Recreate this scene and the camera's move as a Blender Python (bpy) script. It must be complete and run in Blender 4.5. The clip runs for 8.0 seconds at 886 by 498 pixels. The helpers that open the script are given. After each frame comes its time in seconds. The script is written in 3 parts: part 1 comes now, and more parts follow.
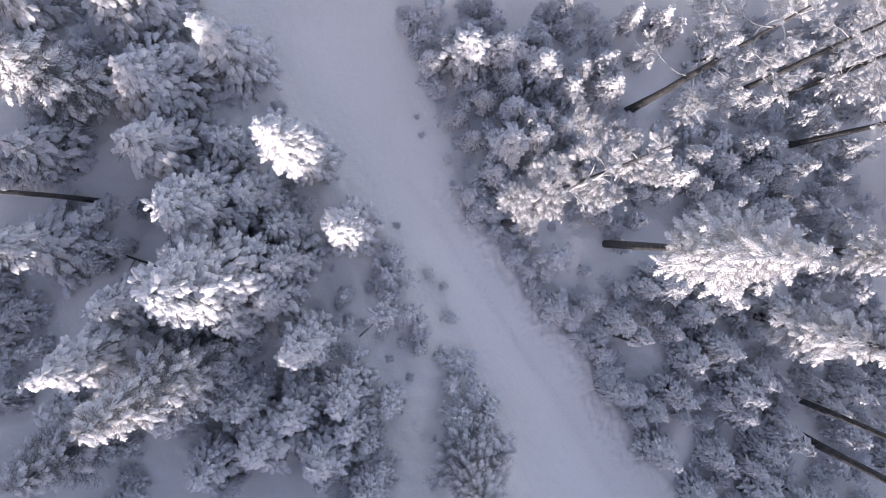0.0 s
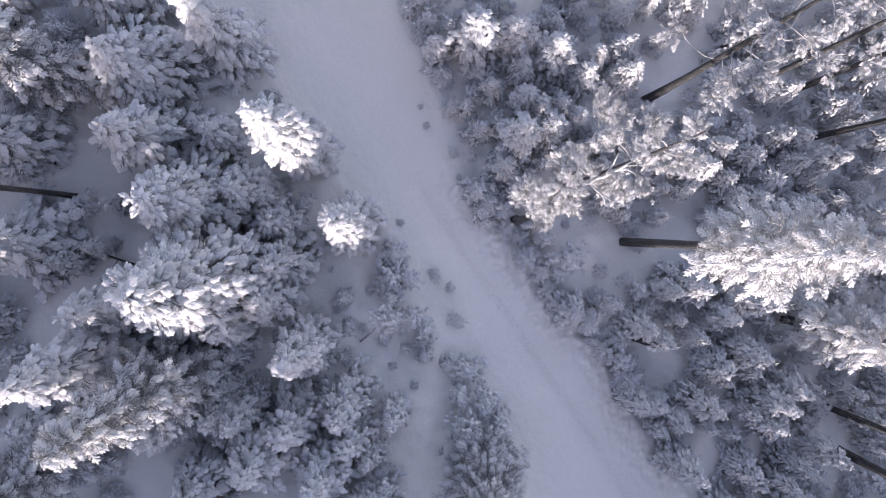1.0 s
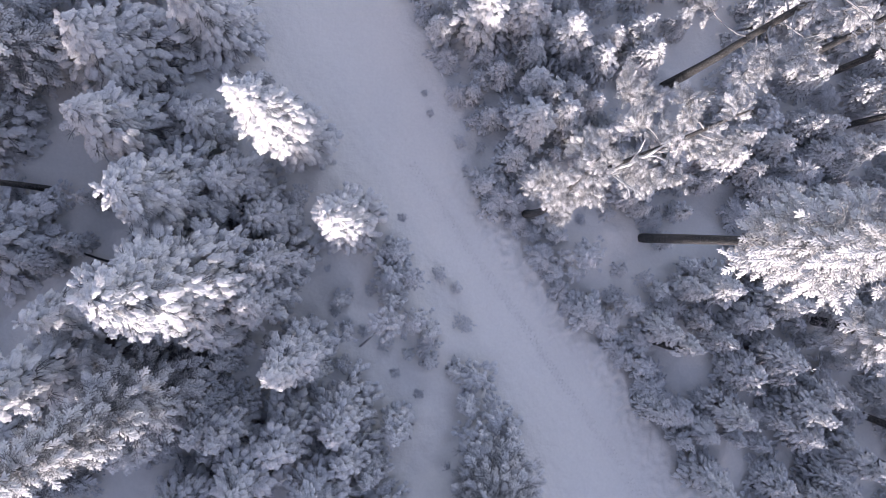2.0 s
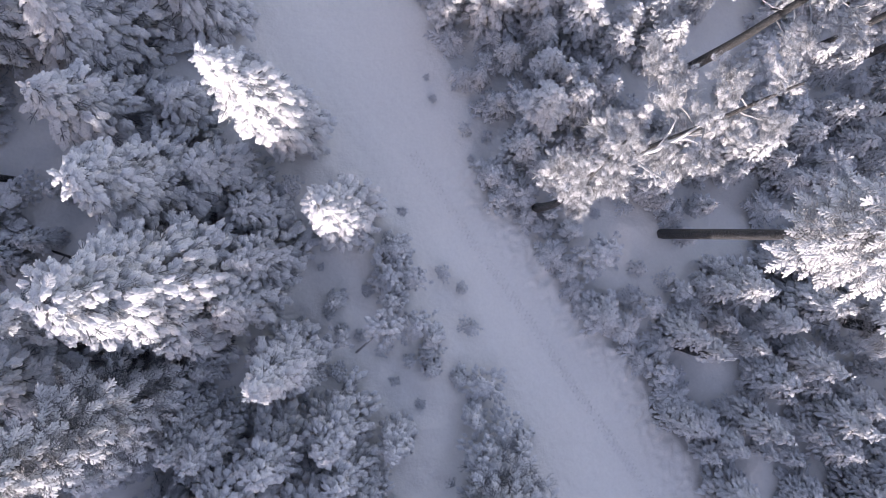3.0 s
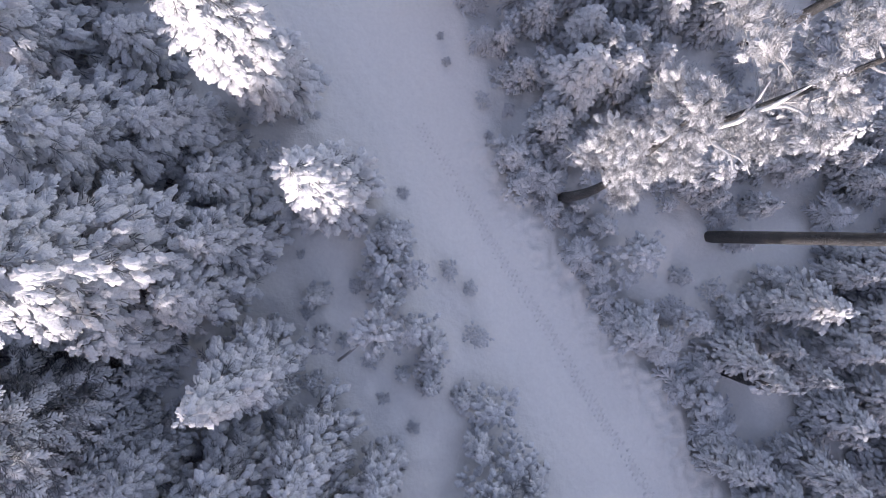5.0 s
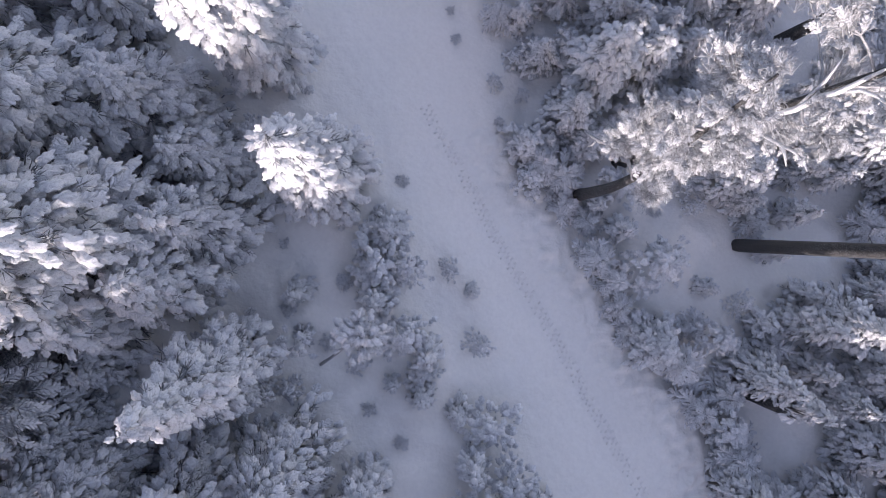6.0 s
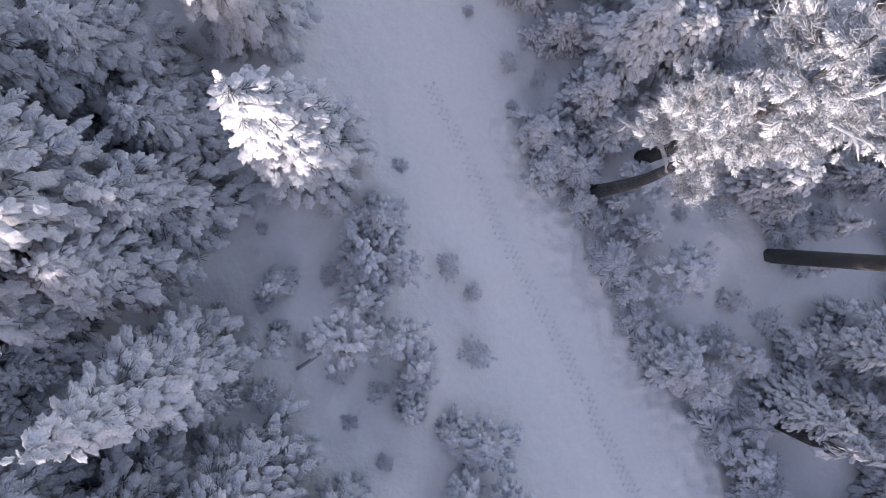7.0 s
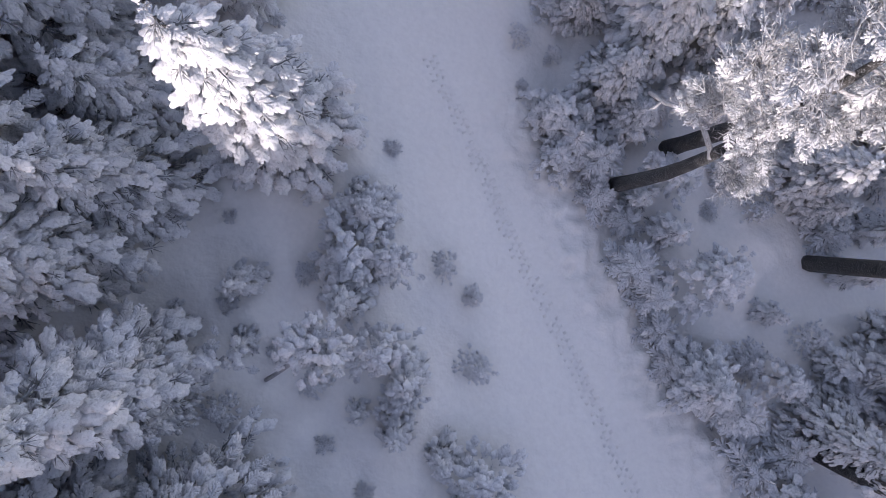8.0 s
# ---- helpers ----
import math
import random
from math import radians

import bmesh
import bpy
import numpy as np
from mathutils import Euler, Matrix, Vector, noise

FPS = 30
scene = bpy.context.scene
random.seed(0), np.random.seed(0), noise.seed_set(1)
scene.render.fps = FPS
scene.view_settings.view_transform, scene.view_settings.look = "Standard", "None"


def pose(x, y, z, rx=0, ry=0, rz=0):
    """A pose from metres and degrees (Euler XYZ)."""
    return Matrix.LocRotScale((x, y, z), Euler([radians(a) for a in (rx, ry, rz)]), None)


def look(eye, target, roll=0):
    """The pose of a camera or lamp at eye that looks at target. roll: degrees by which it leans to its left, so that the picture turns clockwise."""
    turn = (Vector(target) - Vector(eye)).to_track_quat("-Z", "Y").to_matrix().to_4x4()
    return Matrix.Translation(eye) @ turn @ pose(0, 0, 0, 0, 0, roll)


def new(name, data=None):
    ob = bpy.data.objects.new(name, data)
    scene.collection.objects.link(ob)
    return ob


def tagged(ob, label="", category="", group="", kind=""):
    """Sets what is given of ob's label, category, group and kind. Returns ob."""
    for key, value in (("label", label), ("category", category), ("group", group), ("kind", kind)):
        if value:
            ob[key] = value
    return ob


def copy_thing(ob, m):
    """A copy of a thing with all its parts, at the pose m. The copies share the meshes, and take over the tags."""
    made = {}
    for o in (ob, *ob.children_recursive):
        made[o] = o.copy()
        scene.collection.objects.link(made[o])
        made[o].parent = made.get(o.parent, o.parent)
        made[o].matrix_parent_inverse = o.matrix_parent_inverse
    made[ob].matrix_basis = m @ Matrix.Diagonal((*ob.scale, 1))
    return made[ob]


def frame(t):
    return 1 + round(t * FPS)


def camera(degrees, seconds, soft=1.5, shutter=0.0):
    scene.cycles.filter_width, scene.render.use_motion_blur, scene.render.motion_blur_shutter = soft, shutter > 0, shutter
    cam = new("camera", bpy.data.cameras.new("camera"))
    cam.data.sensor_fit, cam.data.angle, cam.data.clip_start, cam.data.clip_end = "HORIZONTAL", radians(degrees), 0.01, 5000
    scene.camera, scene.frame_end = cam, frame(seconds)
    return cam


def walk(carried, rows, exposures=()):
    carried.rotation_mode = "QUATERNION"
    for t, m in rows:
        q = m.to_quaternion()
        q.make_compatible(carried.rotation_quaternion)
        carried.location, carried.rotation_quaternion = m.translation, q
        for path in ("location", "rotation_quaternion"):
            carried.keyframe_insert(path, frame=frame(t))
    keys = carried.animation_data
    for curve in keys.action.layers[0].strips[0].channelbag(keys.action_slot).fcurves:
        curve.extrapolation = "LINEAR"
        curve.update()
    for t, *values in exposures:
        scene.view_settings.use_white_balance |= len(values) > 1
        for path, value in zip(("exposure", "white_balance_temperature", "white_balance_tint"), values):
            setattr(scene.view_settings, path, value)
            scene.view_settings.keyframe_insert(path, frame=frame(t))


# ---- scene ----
cam = camera(71.5, 8.0, soft=0.8)
# seconds, x, y, z, heading of the hovering camera (degrees)
ROWS = [
    (0.0, 0.0, 0.0, 30.0, 0.0),
    (0.5, -0.109, -0.064, 29.022, -0.056),
    (1.0, -0.218, -0.11, 28.013, -0.14),
    (1.5, -0.323, -0.196, 26.983, -0.206),
    (3.0, -0.46, -0.465, 23.894, -0.355),
    (3.5, -0.499, -0.552, 22.872, -0.356),
    (4.0, -0.522, -0.653, 21.889, -0.023),
    (4.5, -0.573, -0.77, 20.892, 1.218),
    (6.0, -0.511, -1.072, 17.939, 5.165),
    (6.5, -0.497, -1.154, 16.951, 6.458),
    (7.0, -0.426, -1.267, 15.981, 7.803),
    (7.5, -0.366, -1.325, 14.995, 8.711),
    (8.0, -0.266, -1.382, 14.0, 9.296),
]
walk(cam, [(t, pose(x, y, z, -1.56, -1.98, turn)) for t, x, y, z, turn in ROWS], exposures=[(0.0, 0.92, 7950, 31), (8.0, 0.88, 7750, 31)])

# ---- world, sun, exposure ----
SUN_TO = Vector((-0.12, -1.0, 0.0)).normalized()
SUN_HIGH = radians(23)
world = bpy.data.worlds.new("winter_sky")
scene.world = world
world.use_nodes = True
sky = world.node_tree.nodes.new("ShaderNodeTexSky")
sky.sky_type = "NISHITA"
sky.sun_disc = False
sky.sun_elevation = SUN_HIGH
sky.sun_rotation = math.atan2(SUN_TO.x, SUN_TO.y)
back = world.node_tree.nodes["Background"]
back.inputs["Strength"].default_value = 0.15
world.node_tree.links.new(sky.outputs["Color"], back.inputs["Color"])

sun_data = bpy.data.lights.new("sun", "SUN")
sun_data.energy, sun_data.angle, sun_data.color = 3.1, radians(0.6), (0.85, 0.94, 1.0)
sun = new("sun", sun_data)
sun.matrix_world = look((SUN_TO * math.cos(SUN_HIGH) + Vector((0, 0, math.sin(SUN_HIGH)))) * 60, (0, 0, 0))


# ---- materials ----
def material(name):
    m = bpy.data.materials.new(name)
    m.use_nodes = True
    return m, m.node_tree.nodes, m.node_tree.links, m.node_tree.nodes["Principled BSDF"]


def noise_node(nodes, links, coords, scale, detail=4.0, rough=0.55):
    n = nodes.new("ShaderNodeTexNoise")
    n.inputs["Scale"].default_value = scale
    n.inputs["Detail"].default_value = detail
    n.inputs["Roughness"].default_value = rough
    links.new(coords, n.inputs["Vector"])
    return n.outputs["Fac"]


def ramp(nodes, links, source, stops):
    r = nodes.new("ShaderNodeValToRGB")
    while len(r.color_ramp.elements) < len(stops):
        r.color_ramp.elements.new(0.5)
    for e, (p, c) in zip(r.color_ramp.elements, stops):
        e.position, e.color = p, (*c, 1)
    links.new(source, r.inputs["Fac"])
    return r.outputs["Color"]


def mix(nodes, links, factor, a, b):
    n = nodes.new("ShaderNodeMix")
    n.data_type = "RGBA"
    if isinstance(factor, float):
        n.inputs["Factor"].default_value = factor
    else:
        links.new(factor, n.inputs["Factor"])
    links.new(a, n.inputs["A"])
    links.new(b, n.inputs["B"])
    return n.outputs["Result"]


def bump(nodes, links, bsdf, layers):
    before = None
    for height, strength, distance in layers:
        b = nodes.new("ShaderNodeBump")
        b.inputs["Strength"].default_value = strength
        b.inputs["Distance"].default_value = distance
        links.new(height, b.inputs["Height"])
        if before is not None:
            links.new(before, b.inputs["Normal"])
        before = b.outputs["Normal"]
    links.new(before, bsdf.inputs["Normal"])


def make_ground_snow():
    m, nodes, links, bsdf = material("ground_snow")
    c = nodes.new("ShaderNodeTexCoord").outputs["Object"]
    broad = noise_node(nodes, links, c, 0.35, 3)
    fine = noise_node(nodes, links, c, 9.0, 5)
    tone = ramp(nodes, links, broad, [(0.3, (0.87, 0.855, 0.825)), (0.7, (0.93, 0.91, 0.875))])
    speck = ramp(nodes, links, fine, [(0.3, (0.83, 0.815, 0.785)), (0.65, (0.93, 0.91, 0.875))])
    links.new(mix(nodes, links, 0.5, tone, speck), bsdf.inputs["Base Color"])
    bsdf.inputs["Roughness"].default_value = 0.6
    bsdf.inputs["Specular IOR Level"].default_value = 0.25
    bump(nodes, links, bsdf, [(noise_node(nodes, links, c, 2.6, 3), 0.6, 0.09), (fine, 0.25, 0.03)])
    return m


def make_snow(name, low, high):
    m, nodes, links, bsdf = material(name)
    c = nodes.new("ShaderNodeTexCoord").outputs["Object"]
    isle = nodes.new("ShaderNodeNewGeometry").outputs["Random Per Island"]
    tone = ramp(nodes, links, isle, [(0.0, low), (1.0, high)])
    fluff = noise_node(nodes, links, c, 26.0, 5, 0.75)
    # hollows of the fluff are painted dark, as shaded gaps between clumps
    gaps = ramp(nodes, links, fluff, [(0.36, (0.30, 0.31, 0.32)), (0.50, (0.90, 0.91, 0.92))])
    links.new(mix(nodes, links, 0.38, tone, gaps), bsdf.inputs["Base Color"])
    bsdf.inputs["Roughness"].default_value = 0.7
    bsdf.inputs["Specular IOR Level"].default_value = 0.2
    bump(nodes, links, bsdf, [(fluff, 0.9, 0.028)])
    return m


def make_rime(name, needle, frost, share):
    m, nodes, links, bsdf = material(name)
    c = nodes.new("ShaderNodeTexCoord").outputs["Object"]
    isle = nodes.new("ShaderNodeNewGeometry").outputs["Random Per Island"]
    a = ramp(nodes, links, isle, [(0.0, needle), (share, frost), (1.0, tuple(min(0.9, v * 1.25) for v in frost))])
    grain = noise_node(nodes, links, c, 30.0, 4)
    b = ramp(nodes, links, grain, [(0.35, needle), (0.6, frost)])
    links.new(mix(nodes, links, 0.4, a, b), bsdf.inputs["Base Color"])
    bsdf.inputs["Roughness"].default_value = 0.75
    bsdf.inputs["Specular IOR Level"].default_value = 0.2
    return m


def make_bark(name, dark, light, frost_at):
    m, nodes, links, bsdf = material(name)
    c = nodes.new("ShaderNodeTexCoord").outputs["Object"]
    plates = noise_node(nodes, links, c, 9.0, 5)
    flecks = noise_node(nodes, links, c, 55.0, 5, 0.75)
    wood = ramp(nodes, links, plates, [(0.35, dark), (0.7, light)])
    white = ramp(nodes, links, flecks, [(0.3, (0.30, 0.31, 0.32)), (0.8, (0.80, 0.82, 0.85))])
    mask = ramp(nodes, links, flecks, [(frost_at - 0.06, (0, 0, 0)), (frost_at + 0.12, (0.8, 0.8, 0.8))])
    links.new(mix(nodes, links, mask, wood, white), bsdf.inputs["Base Color"])
    bsdf.inputs["Roughness"].default_value = 0.85
    bump(nodes, links, bsdf, [(plates, 0.8, 0.04), (flecks, 0.5, 0.015)])
    return m


GROUND_SNOW = make_ground_snow()
SPRUCE_SNOW = make_snow("spruce_snow", (0.64, 0.66, 0.69), (0.89, 0.90, 0.915))
PINE_SNOW = make_snow("pine_snow", (0.70, 0.72, 0.75), (0.90, 0.90, 0.90))
NEEDLES = make_rime("frosted_needles", (0.022, 0.025, 0.023), (0.36, 0.38, 0.41), 0.82)
BUSH_NEEDLES = make_rime("rimed_bush_twigs", (0.025, 0.028, 0.026), (0.52, 0.54, 0.57), 0.62)
RIME = make_rime("rimed_needles", (0.11, 0.115, 0.105), (0.58, 0.59, 0.61), 0.6)
DARK_RIME = make_rime("thin_rime", (0.03, 0.034, 0.032), (0.38, 0.395, 0.42), 0.8)
TWIGS = make_rime("rimed_twigs", (0.07, 0.066, 0.06), (0.66, 0.67, 0.70), 0.5)
BARK = make_bark("dark_bark", (0.012, 0.012, 0.012), (0.050, 0.047, 0.046), 0.58)
LIMB_BARK = make_bark("frosted_limb", (0.16, 0.15, 0.15), (0.50, 0.49, 0.49), 0.42)

# ---- ground ----
EDGE_Y = [-40, -20, -12.5, -10.1, -8.5, -7.4, -6.3, -5.4, -4.9, -4.2, -3.0, -1.9, -1.1, 0.3, 1.2, 3.0, 6.0, 8.0, 12.0, 20, 40]
EDGE_LEFT = [22, 11, 5.6, 4.0, 3.1, 2.6, 1.9, 1.35, 1.1, 0.7, 0.05, -0.5, -0.9, -1.8, -2.4, -3.9, -6.0, -7.4, -9.6, -14, -26]
EDGE_RIGHT = [29, 17, 11.9, 9.8, 9.0, 8.3, 7.9, 7.5, 6.6, 5.9, 5.2, 4.4, 3.7, 2.95, 2.0, 1.5, 0.7, -0.1, -2.5, -7, -19]


def waves(x, y, length, seed):
    """A smooth unevenness between -1 and 1."""
    rng = np.random.default_rng(seed)
    s = np.zeros(np.shape(x))
    for k in range(7):
        a, p, q = rng.uniform(0, 6.283), rng.uniform(0, 6.283), rng.uniform(0.7, 1.5)
        s = s + np.sin((x * math.cos(a) + y * math.sin(a)) * 6.283 * q / length + p)
    return s / 4.0


def smooth(a, b, v):
    u = np.clip((v - a) / (b - a), 0, 1)
    return u * u * (3 - 2 * u)


def ground_z(x, y):
    x, y = np.asarray(x, float), np.asarray(y, float)
    far = 140.0
    z = 0.40 - 0.173 * far * np.tanh(x / far) - 0.228 * far * np.tanh(y / far)
    left = np.interp(y, EDGE_Y, EDGE_LEFT)
    rim = np.interp(y, EDGE_Y, EDGE_RIGHT)
    right = rim + 0.07 * waves(x, y, 1.9, 5) + 0.03 * waves(x, y, 0.7, 6)
    inside = smooth(left - 1.2, left + 0.8, x) * (1 - smooth(right - 0.25, right + 0.45, x))
    z = z - 0.25 * smooth(left - 1.2, left + 0.8, x) * (1 - smooth(right + 0.8, right + 3.5, x))
    z = z - 0.15 * smooth(right + 0.05, right + 0.85, x) * (1 - smooth(right + 1.2, right + 4.0, x))
    rough = 1 - inside
    z = z + rough * (0.10 * waves(x, y, 2.6, 1) + 0.05 * waves(x, y, 1.1, 2)) + 0.12 * waves(x, y, 9.0, 3)
    # trodden shoulder along the right-hand rim of the trail
    lip = smooth(rim - 1.9, rim - 0.7, x) * (1 - smooth(rim + 0.1, rim + 0.6, x)) * (1 - smooth(1.6, 3.2, y))
    lumps = waves(x, y, 0.9, 8) + waves(x, y, 0.8, 13) + waves(x, y, 0.7, 14)
    pits = waves(x, y, 0.42, 9) + waves(x, y, 0.36, 15) + waves(x, y, 0.40, 16)
    z = z + lip * (0.05 + 0.050 * np.tanh(lumps) * (1 + 0.5 * waves(x, y, 2.3, 12)) + 0.042 * np.tanh(1.3 * pits))
    # faint unevenness of the trail
    z = z + inside * (0.012 * waves(x, y, 1.7, 10) + 0.007 * waves(x, y, 0.5, 11))
    return z


def gz(x, y):
    return float(ground_z(x, y))


def mesh_of(name, verts, tris, mat, shade_smooth=False):
    me = bpy.data.meshes.new(name)
    verts = np.ascontiguousarray(verts, dtype=np.float32)
    tris = np.ascontiguousarray(tris, dtype=np.int32)
    me.vertices.add(len(verts))
    me.vertices.foreach_set("co", verts.ravel())
    me.loops.add(tris.size)
    me.loops.foreach_set("vertex_index", tris.ravel())
    me.polygons.add(len(tris))
    me.polygons.foreach_set("loop_start", np.arange(0, tris.size, 3, dtype=np.int32))
    me.polygons.foreach_set("use_smooth", np.full(len(tris), shade_smooth))
    me.update(calc_edges=True)
    me.materials.append(mat)
    return me


def spread(lo, hi, step, reach):
    """Even steps from lo to hi, then ever wider ones out to the reach."""
    core = list(np.arange(lo, hi, step))
    out, v, s = [], hi, step
    while v < reach:
        out.append(v)
        s *= 1.22
        v += s
    back_out, v, s = [], lo, step
    while v > -reach:
        s *= 1.22
        v -= s
        back_out.append(v)
    return np.array(back_out[::-1] + core + out)


gx, gy = spread(-11, 12, 0.085, 900), spread(-11.5, 7.5, 0.085, 900)
GX, GY = np.meshgrid(gx, gy)
gverts = np.stack([GX, GY, ground_z(GX, GY)], -1).reshape(-1, 3)
cols = len(gx)
ia = (np.arange(len(gy) - 1)[:, None] * cols + np.arange(cols - 1)[None, :]).ravel()
gtris = np.concatenate([np.stack([ia, ia + 1, ia + cols + 1], -1), np.stack([ia, ia + cols + 1, ia + cols], -1)])
ground = new("ground", mesh_of("ground", gverts, gtris, GROUND_SNOW, True))
tagged(ground, "deep blue-shaded snow on a forest hillside with a smooth trail", "ground", kind="structure")


# ---- the tread of one snow vehicle along the trail ----
def snow_track():
    rng = np.random.default_rng(21)
    ty = [2.6, 0.81, -0.12, -0.93, -2.07, -3.19, -4.32, -5.32, -6.4, -7.66, -8.9, -12.5]
    tx = [-0.75, 0.45, 1.08, 1.60, 2.43, 3.20, 3.92, 4.55, 5.35, 6.3, 7.05, 9.2]
    pts = [(float(np.interp(-s, [-v for v in ty], tx)), s) for s in np.arange(2.6, -12.5, -0.005)]
    V, T, gone, last, step = [], [], 0.0, None, 0
    for i in range(1, len(pts) - 1):
        gone += math.dist(pts[i], pts[i - 1])
        if last is not None and gone - last < 0.085:
            continue
        last = gone
        d = Vector((pts[i + 1][0] - pts[i - 1][0], pts[i + 1][1] - pts[i - 1][1])).normalized()
        n = Vector((-d.y, d.x))
        if rng.random() < 0.03:
            continue
        shift = 0.05 * math.sin(gone * 0.9) + rng.normal(0, 0.012)
        step += 1
        for side in (-1, 0, 1):
            if (step + side) % 2 or rng.random() < 0.08:
                continue
            half, tall = rng.uniform(0.045, 0.07), rng.uniform(0.035, 0.055)
            off = shift + side * 0.115 + rng.normal(0, 0.012)
            cx, cy = pts[i][0] + n.x * off, pts[i][1] + n.y * off
            base = len(V)
            for a, b, up in ((-1, -1, 0), (1, -1, 0), (1, 1, 0), (-1, 1, 0), (-0.6, 0, 1), (0.6, 0, 1)):
                px, py = cx + n.x * half * a + d.x * 0.034 * b, cy + n.y * half * a + d.y * 0.034 * b
                V.append((px, py, gz(px, py) + 0.004 + (tall - 0.004) * up))
            T += [(base + p, base + q, base + r) for p, q, r in ((0, 1, 5), (0, 5, 4), (1, 2, 5), (2, 3, 4), (2, 4, 5), (3, 0, 4))]
    ob = new("snow_track", mesh_of("snow_track", np.array(V), np.array(T), GROUND_SNOW, True))
    tagged(ob, "ribbed tread track pressed into the snow of the trail", "track", kind="stuff")


snow_track()


# ---- pieces of foliage, one unit long, growing along +x ----
def spike(p, q, thick):
    """A tapering twig of three faces from p to q."""
    p, q = np.array(p, float), np.array(q, float)
    d = q - p
    side = np.cross(d, (0.13, 0.21, 1.0))
    side /= np.linalg.norm(side) + 1e-9
    up = np.cross(side, d / (np.linalg.norm(d) + 1e-9))
    ring = [p + thick * (side * math.cos(a) + up * math.sin(a)) for a in (0.5, 2.6, 4.7)]
    return [*ring, q], [(0, 1, 3), (1, 2, 3), (2, 0, 3)]


def gather(pieces):
    V, T, n = [], [], 0
    for v, t in pieces:
        V.append(np.array(v, float))
        T.append(np.array(t) + n)
        n += len(v)
    return np.concatenate(V), np.concatenate(T)


def comb(seed, teeth=12, wide=0.44, tall=0.055, fat=0.06):
    """Snow lying flat along a feathered spray: blunt, rounded teeth in pairs, with gaps between."""
    rng = np.random.default_rng(seed)
    V, T = [], []

    def tooth(p, q, w, h):
        p, q = np.array(p, float), np.array(q, float)
        d = q - p
        side = np.array((-d[1], d[0], 0.0)) / (math.hypot(d[0], d[1]) + 1e-9)
        b, lift = len(V), np.array((0, 0, h))
        V.extend([p, p + 0.62 * d - side * w, q - side * w * 0.55, q + side * w * 0.55, p + 0.62 * d + side * w, p + 0.66 * d + lift])
        T.extend([(b + k, b + (k + 1) % 5, b + 5) for k in range(5)])

    tooth((-0.10, 0, 0.03), (1.04, 0, -0.16), fat * 1.35, tall * 2.0)
    for i in range(teeth):
        u = 0.03 + 0.84 * (i // 2 + rng.uniform(0.3, 0.7)) / (teeth / 2)
        side = 1 if i % 2 else -1
        reach = wide * 1.2 * math.sin(math.pi * (0.36 + 0.52 * u)) * rng.uniform(0.8, 1.15)
        a = radians(rng.uniform(46, 62))
        z = -0.14 * u * u
        tooth((u - 0.05, -side * 0.02, z + 0.035), (u + reach * math.cos(a), side * reach * math.sin(a), z - 0.07 + rng.uniform(-0.06, 0.05)), fat * rng.uniform(0.8, 1.3), tall * rng.uniform(0.7, 1.6))
    return np.array(V), np.array(T)


def pad(seed, lobes=7, wide=0.34, tall=0.13, sides=18, rings=3):
    """A puffy load of snow on a spray: a low dome with a scalloped rim and furrows between its lobes."""
    rng = np.random.default_rng(seed)
    turn, V, T = rng.uniform(0, 6.28), [(0.48, 0.0, tall)], []
    bulge = rng.uniform(0.82, 1.16, lobes)
    for k in range(rings):
        q = (k + 1) / rings
        for j in range(sides):
            a = 6.2832 * j / sides
            w = a * lobes / 6.2832 + turn
            crest = abs(math.cos(math.pi * w)) ** 0.55
            lobe = bulge[int(w + 0.5) % lobes]
            rr = q ** 0.85 * (0.62 + 0.44 * crest * q + 0.34 * (1 - q)) * (1 + (lobe - 1) * q)
            x = 0.48 + 0.56 * rr * math.cos(a) * (1.0 if math.cos(a) > 0 else 0.9)
            y = wide * rr * math.sin(a) * (0.92 + 0.14 * x)
            z = tall * (1 - q * q) * (1 - 0.55 * q * (1 - crest)) + tall * 0.22 * rng.normal(0, 1) * (q < 0.99)
            V.append((x, y, z - 0.16 * x * x - (0.06 if q > 0.99 else 0.0)))
    T += [(0, 1 + j, 1 + (j + 1) % sides) for j in range(sides)]
    for k in range(rings - 1):
        for j in range(sides):
            a, b = 1 + k * sides + j, 1 + k * sides + (j + 1) % sides
            T += [(a, a + sides, b + sides), (a, b + sides, b)]
    return np.array(V), np.array(T)


def fringe(seed, twigs=14, wide=0.46, thick=0.035):
    """Short frosted twigs that stick out all round under a cushion."""
    rng = np.random.default_rng(seed)
    bits = [spike((-0.1, 0, -0.06), (1.1, 0, -0.2), thick * 1.4)]
    for k in range(twigs):
        a = -2.5 + 5.0 * (k + rng.uniform(0.2, 0.8)) / twigs
        out = rng.uniform(0.86, 1.08)
        x, y = 0.5 + 0.55 * out * math.cos(a), wide * out * math.sin(a)
        back = 0.38 + 0.12 * math.cos(a)
        bits.append(spike((back, y * 0.25, -0.07), (x + 0.05, y, -0.10 - 0.14 * max(0, x) ** 2 + rng.uniform(-0.05, 0.05)), thick))
    return gather(bits)


